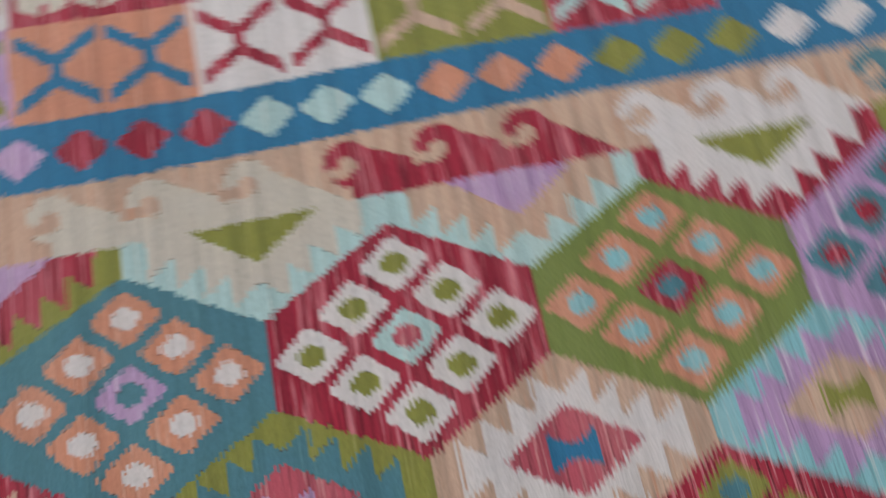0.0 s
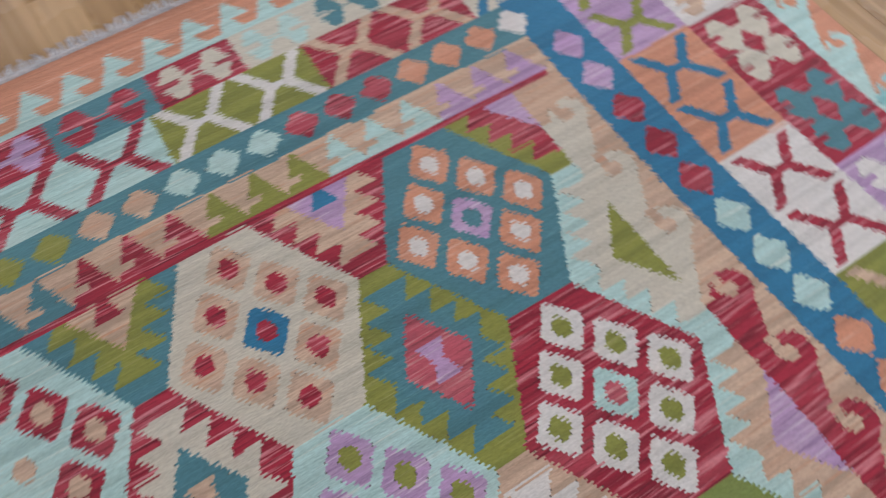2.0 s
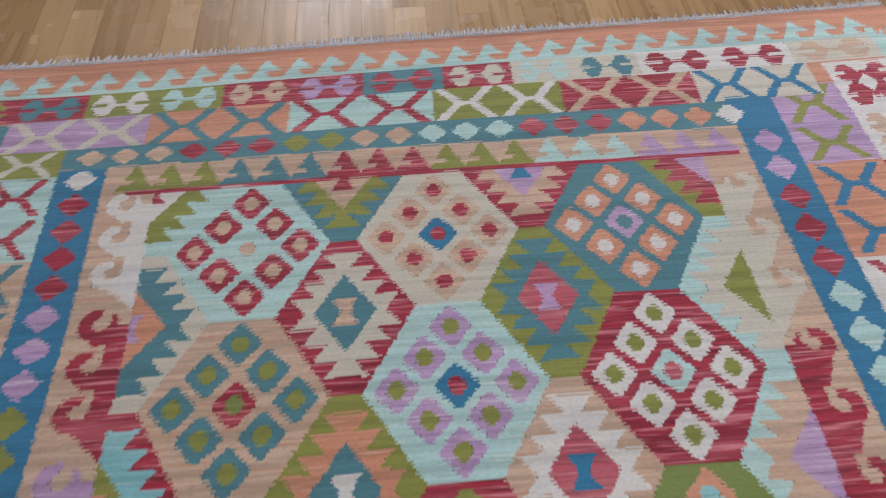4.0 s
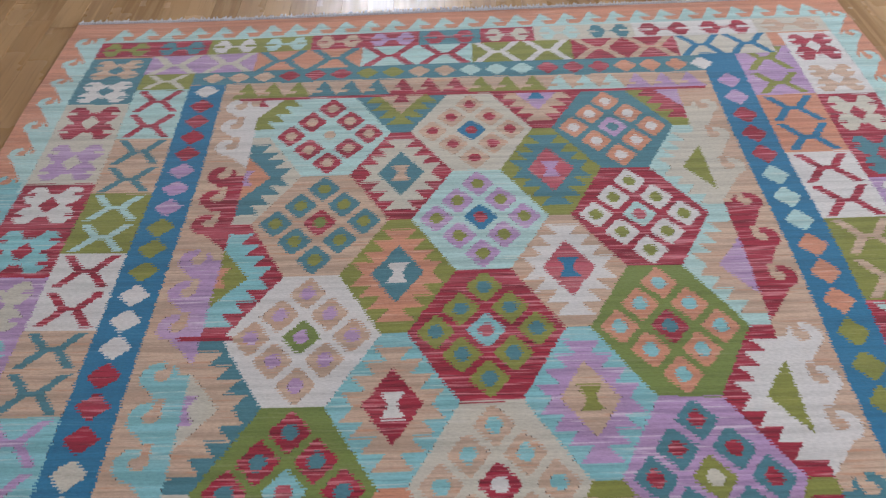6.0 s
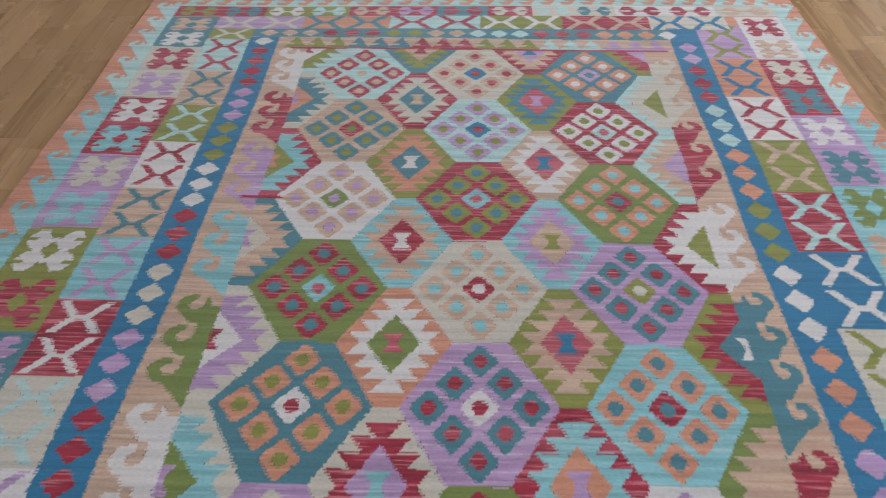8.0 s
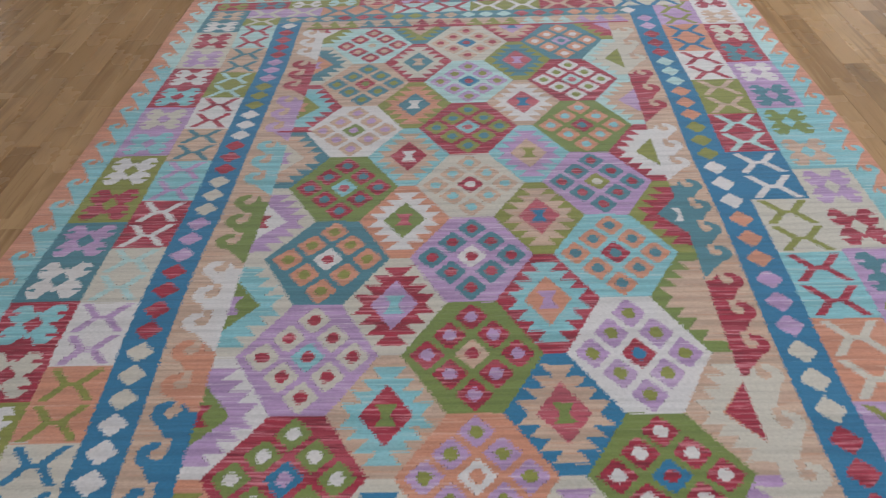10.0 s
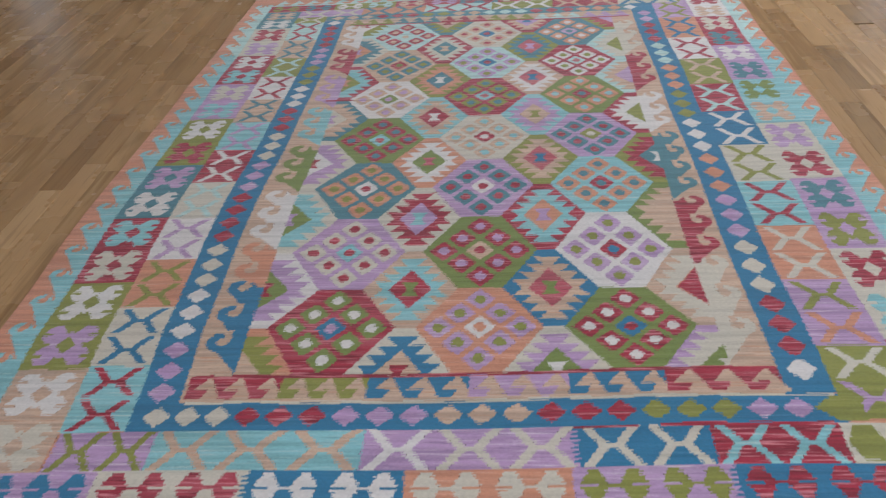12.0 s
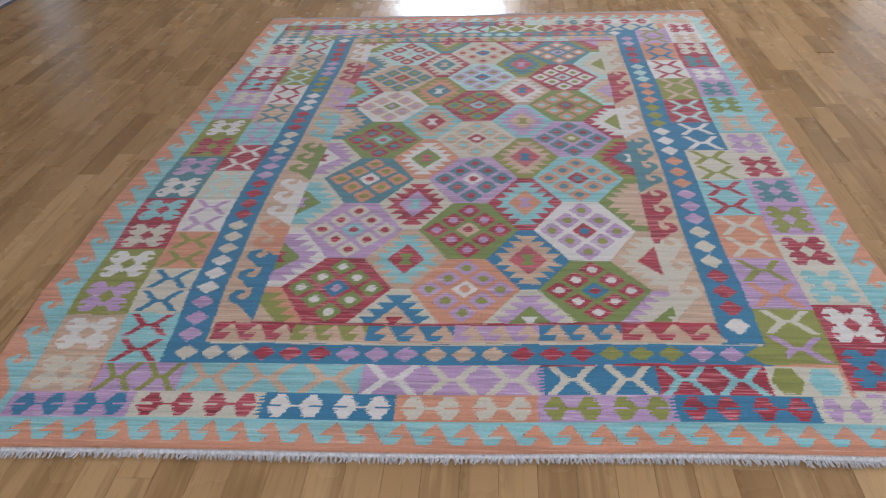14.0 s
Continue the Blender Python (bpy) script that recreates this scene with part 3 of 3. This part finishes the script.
low = [bm.verts.new((grid[i].co.x, grid[i].co.y, 0.0008)) for i in rim]
for k in range(len(rim)):
    n = (k + 1) % len(rim)
    bm.faces.new([low[k], low[n], grid[rim[n]], grid[rim[k]]])
mesh_ob("backing", bm, BACKING, rug, "plain wool body of the rug")


# cords wound round both long edges
for u in (U0, U1):
    bm = bmesh.new()
    rings = []
    for j in range(171):
        x, y, z = drape(u, V0 + (V1 - V0) * j / 170)
        rings.append([bm.verts.new((x + 0.0032 * math.cos(a), y, max(0.001, z - 0.0035 + 0.003 * math.sin(a)))) for a in np.linspace(0, 2 * math.pi, 7)[:-1]])
    for p, q in zip(rings[:-1], rings[1:]):
        for i in range(6):
            bm.faces.new([p[i], p[(i + 1) % 6], q[(i + 1) % 6], q[i]])
    mesh_ob("selvedge", bm, YARNS["o"], rug)


def fringe(v, way, seed, least, most, thick):
    """A plaited end and a row of short knotted tassels lying on the floor."""
    rnd = random.Random(seed)
    verts, faces = [], []

    def tube(points, radii):
        first = len(verts)
        for (x, y, z), r in zip(points, radii):
            for a in (0, 1.57, 3.14, 4.71):
                verts.append((x + r * math.cos(a), y, max(0.0006, z + r * math.sin(a))))
        for s in range(len(points) - 1):
            for i in range(4):
                a, b = first + 4 * s + i, first + 4 * s + (i + 1) % 4
                faces.append((a, b, b + 4, a + 4))

    u = U0 + 0.004
    while u < U1:
        x, y, z = drape(u, v)
        lean, long = rnd.gauss(0.002, 0.004), rnd.uniform(least, most)
        bend = rnd.gauss(0, 0.0025)
        tube([(x, y - way * 0.004, z - 0.002), (x + 0.2 * lean, y + way * 0.006, 0.006), (x + 0.6 * lean + bend, y + way * 0.6 * long, 0.004), (x + lean, y + way * long, 0.003)],
             [0.0030 * thick, 0.0034 * thick, 0.0028 * thick, 0.0018 * thick])
        u += rnd.uniform(0.0052, 0.0078) * thick * thick
    u = U0
    pts = []
    while u < U1:
        x, y, z = drape(u, v)
        pts.append((x, y, z))
        u += 0.004
    first = len(verts)
    for k, (x, y, z) in enumerate(pts):
        r = 0.0044 + 0.0014 * (k % 2)
        for a in np.linspace(0, 2 * math.pi, 7)[:-1]:
            verts.append((x, y + way * 0.003 + r * math.cos(a), max(0.001, z + r * math.sin(a))))
    for k in range(len(pts) - 1):
        for i in range(6):
            a, b = first + 6 * k + i, first + 6 * k + (i + 1) % 6
            faces.append((a, b, b + 6, a + 6))
    me = bpy.data.meshes.new("fringe")
    me.from_pydata(verts, [], faces)
    me.materials.append(COTTON)
    ob = new("fringe", me)
    ob.parent = rug
    tagged(ob, "short grey-white cotton fringe with plaited end", kind="stuff")


fringe(V0, -1, 3, 0.016, 0.025, 0.86)
fringe(V1, 1, 5, 0.026, 0.040, 1.2)

# ---- pale slab standing in for an unclear object at the far side of the floor ----
mat = tagged(new("pale_stand_in"), "pale lilac-grey stand-in slab with dark edge on oak floor", "mat")
bm = bmesh.new()
add_box(bm, -0.5, 0.5, -0.35, 0.35, 0.0005, 0.009)
bmesh.ops.bevel(bm, geom=bm.edges[:], offset=0.003, segments=2, affect="EDGES")
mesh_ob("slab", bm, plain("lilac_grey_slab", (0.42, 0.40, 0.46), 0.95, 0.08, 120.0), mat)
# strips for the dark line along the unclear object's edge
for x0, x1, y0, y1 in ((-0.53, 0.53, -0.38, -0.351), (-0.53, 0.53, 0.351, 0.38), (-0.53, -0.501, -0.35, 0.35), (0.501, 0.53, -0.35, 0.35)):
    bm = bmesh.new()
    add_box(bm, x0, x1, y0, y1, 0.0005, 0.007)
    bmesh.ops.bevel(bm, geom=bm.edges[:], offset=0.002, segments=1, affect="EDGES")
    mesh_ob("dark_edge", bm, plain("dark_edge_coat", (0.05, 0.04, 0.05), 0.8, 0.08, 90.0), mat, "dark edge strip of the stand-in slab")
mat.matrix_world = pose(-3.45, 2.5, 0)

# ---- oak floor: narrow boards along the room ----
bm = bmesh.new()
add_box(bm, WEST - 0.25, EAST + 0.25, SOUTH - 0.25, NORTH + 0.25, -0.15, -0.006)
floor = tagged(mesh_ob("floor", bm, GAP), "floor of narrow oiled oak boards with tight joints", "floor", kind="structure")
BOARD = 0.0814
# boards of brown heartwood: left edge, and where they begin and end
BROWN = ((1.3225, 0.71, 1.168), (1.2411, 0.18, 0.60), (1.811, 1.76, 2.35), (1.567, 1.42, 1.68))
rnd = random.Random(21)
spots = []
count = int((EAST - WEST) / BOARD) + 2
for i in range(count):
    x = WEST - 0.0547 + BOARD * i
    y = SOUTH - rnd.uniform(0, 0.7)
    while y < NORTH:
        ln = rnd.choice((0.45, 0.6, 0.75, 0.9, 1.1, 1.3))
        for x0, ya, yb in BROWN:
            if abs(x0 - x) < BOARD / 2 and y < ya < y + ln:
                ln = ya - y
            elif abs(x0 - x) < BOARD / 2 and abs(y - ya) < 0.001:
                ln = yb - ya
        a, b = max(y, SOUTH), min(y + ln, NORTH)
        if b - a > 0.02 and x + BOARD < EAST + 0.06:
            spots.append((x, a, b))
        y += ln


def board_faces(x, a, b, drop=0.0):
    """A board with a small bevel along its upper edges."""
    g, e = 0.0004, 0.0001
    x0, x1, y0, y1 = x + g, x + BOARD - g, a + g, b - g
    v = [(x0, y0, -0.008), (x1, y0, -0.008), (x1, y1, -0.008), (x0, y1, -0.008), (x0, y0, -e), (x1, y0, -e), (x1, y1, -e), (x0, y1, -e),
         (x0 + e, y0 + e, -drop), (x1 - e, y0 + e, -drop), (x1 - e, y1 - e, -drop), (x0 + e, y1 - e, -drop)]
    f = [(8, 9, 10, 11)] + [(k, (k + 1) % 4, 4 + (k + 1) % 4, 4 + k) for k in range(4)] + [(4 + k, 4 + (k + 1) % 4, 8 + (k + 1) % 4, 8 + k) for k in range(4)]
    return v, f


def near_rug(s):
    """How far a board lies beyond the rug's edge; those under it come last."""
    x, y = s[0] + BOARD / 2, (s[1] + s[2]) / 2
    dx, dy = max(U0 - x, x - U1), max(V0 - y, y - V1)
    away = max(dx, dy)
    return 9.0 - away if away < -0.4 else abs(away)


spots.sort(key=lambda s: -1.0 if any(abs(s[0] - q[0]) < BOARD / 2 and abs(s[1] - q[1]) < 0.01 for q in BROWN) else near_rug(s))
for x, a, b in spots[:300]:
    v, f = board_faces(0, 0, b - a)
    me = bpy.data.meshes.new("board")
    me.from_pydata(v, [], f)
    me.materials.append(OAK_BROWN if any(abs(x - q[0]) < BOARD / 2 and abs(a - q[1]) < 0.01 for q in BROWN) else OAK)
    ob = new("board", me)
    ob.location = (x, a, 0)
    ob.parent = floor
verts, faces = [], []
for x, a, b in spots[300:]:
    v, f = board_faces(x, a, b)
    faces += [tuple(k + len(verts) for k in q) for q in f]
    verts += v
me = bpy.data.meshes.new("boards")
me.from_pydata(verts, [], faces)
me.materials.append(OAK_REST)
ob = new("boards", me)
ob.parent = floor
tagged(ob, "further oak boards of the floor", kind="stuff")
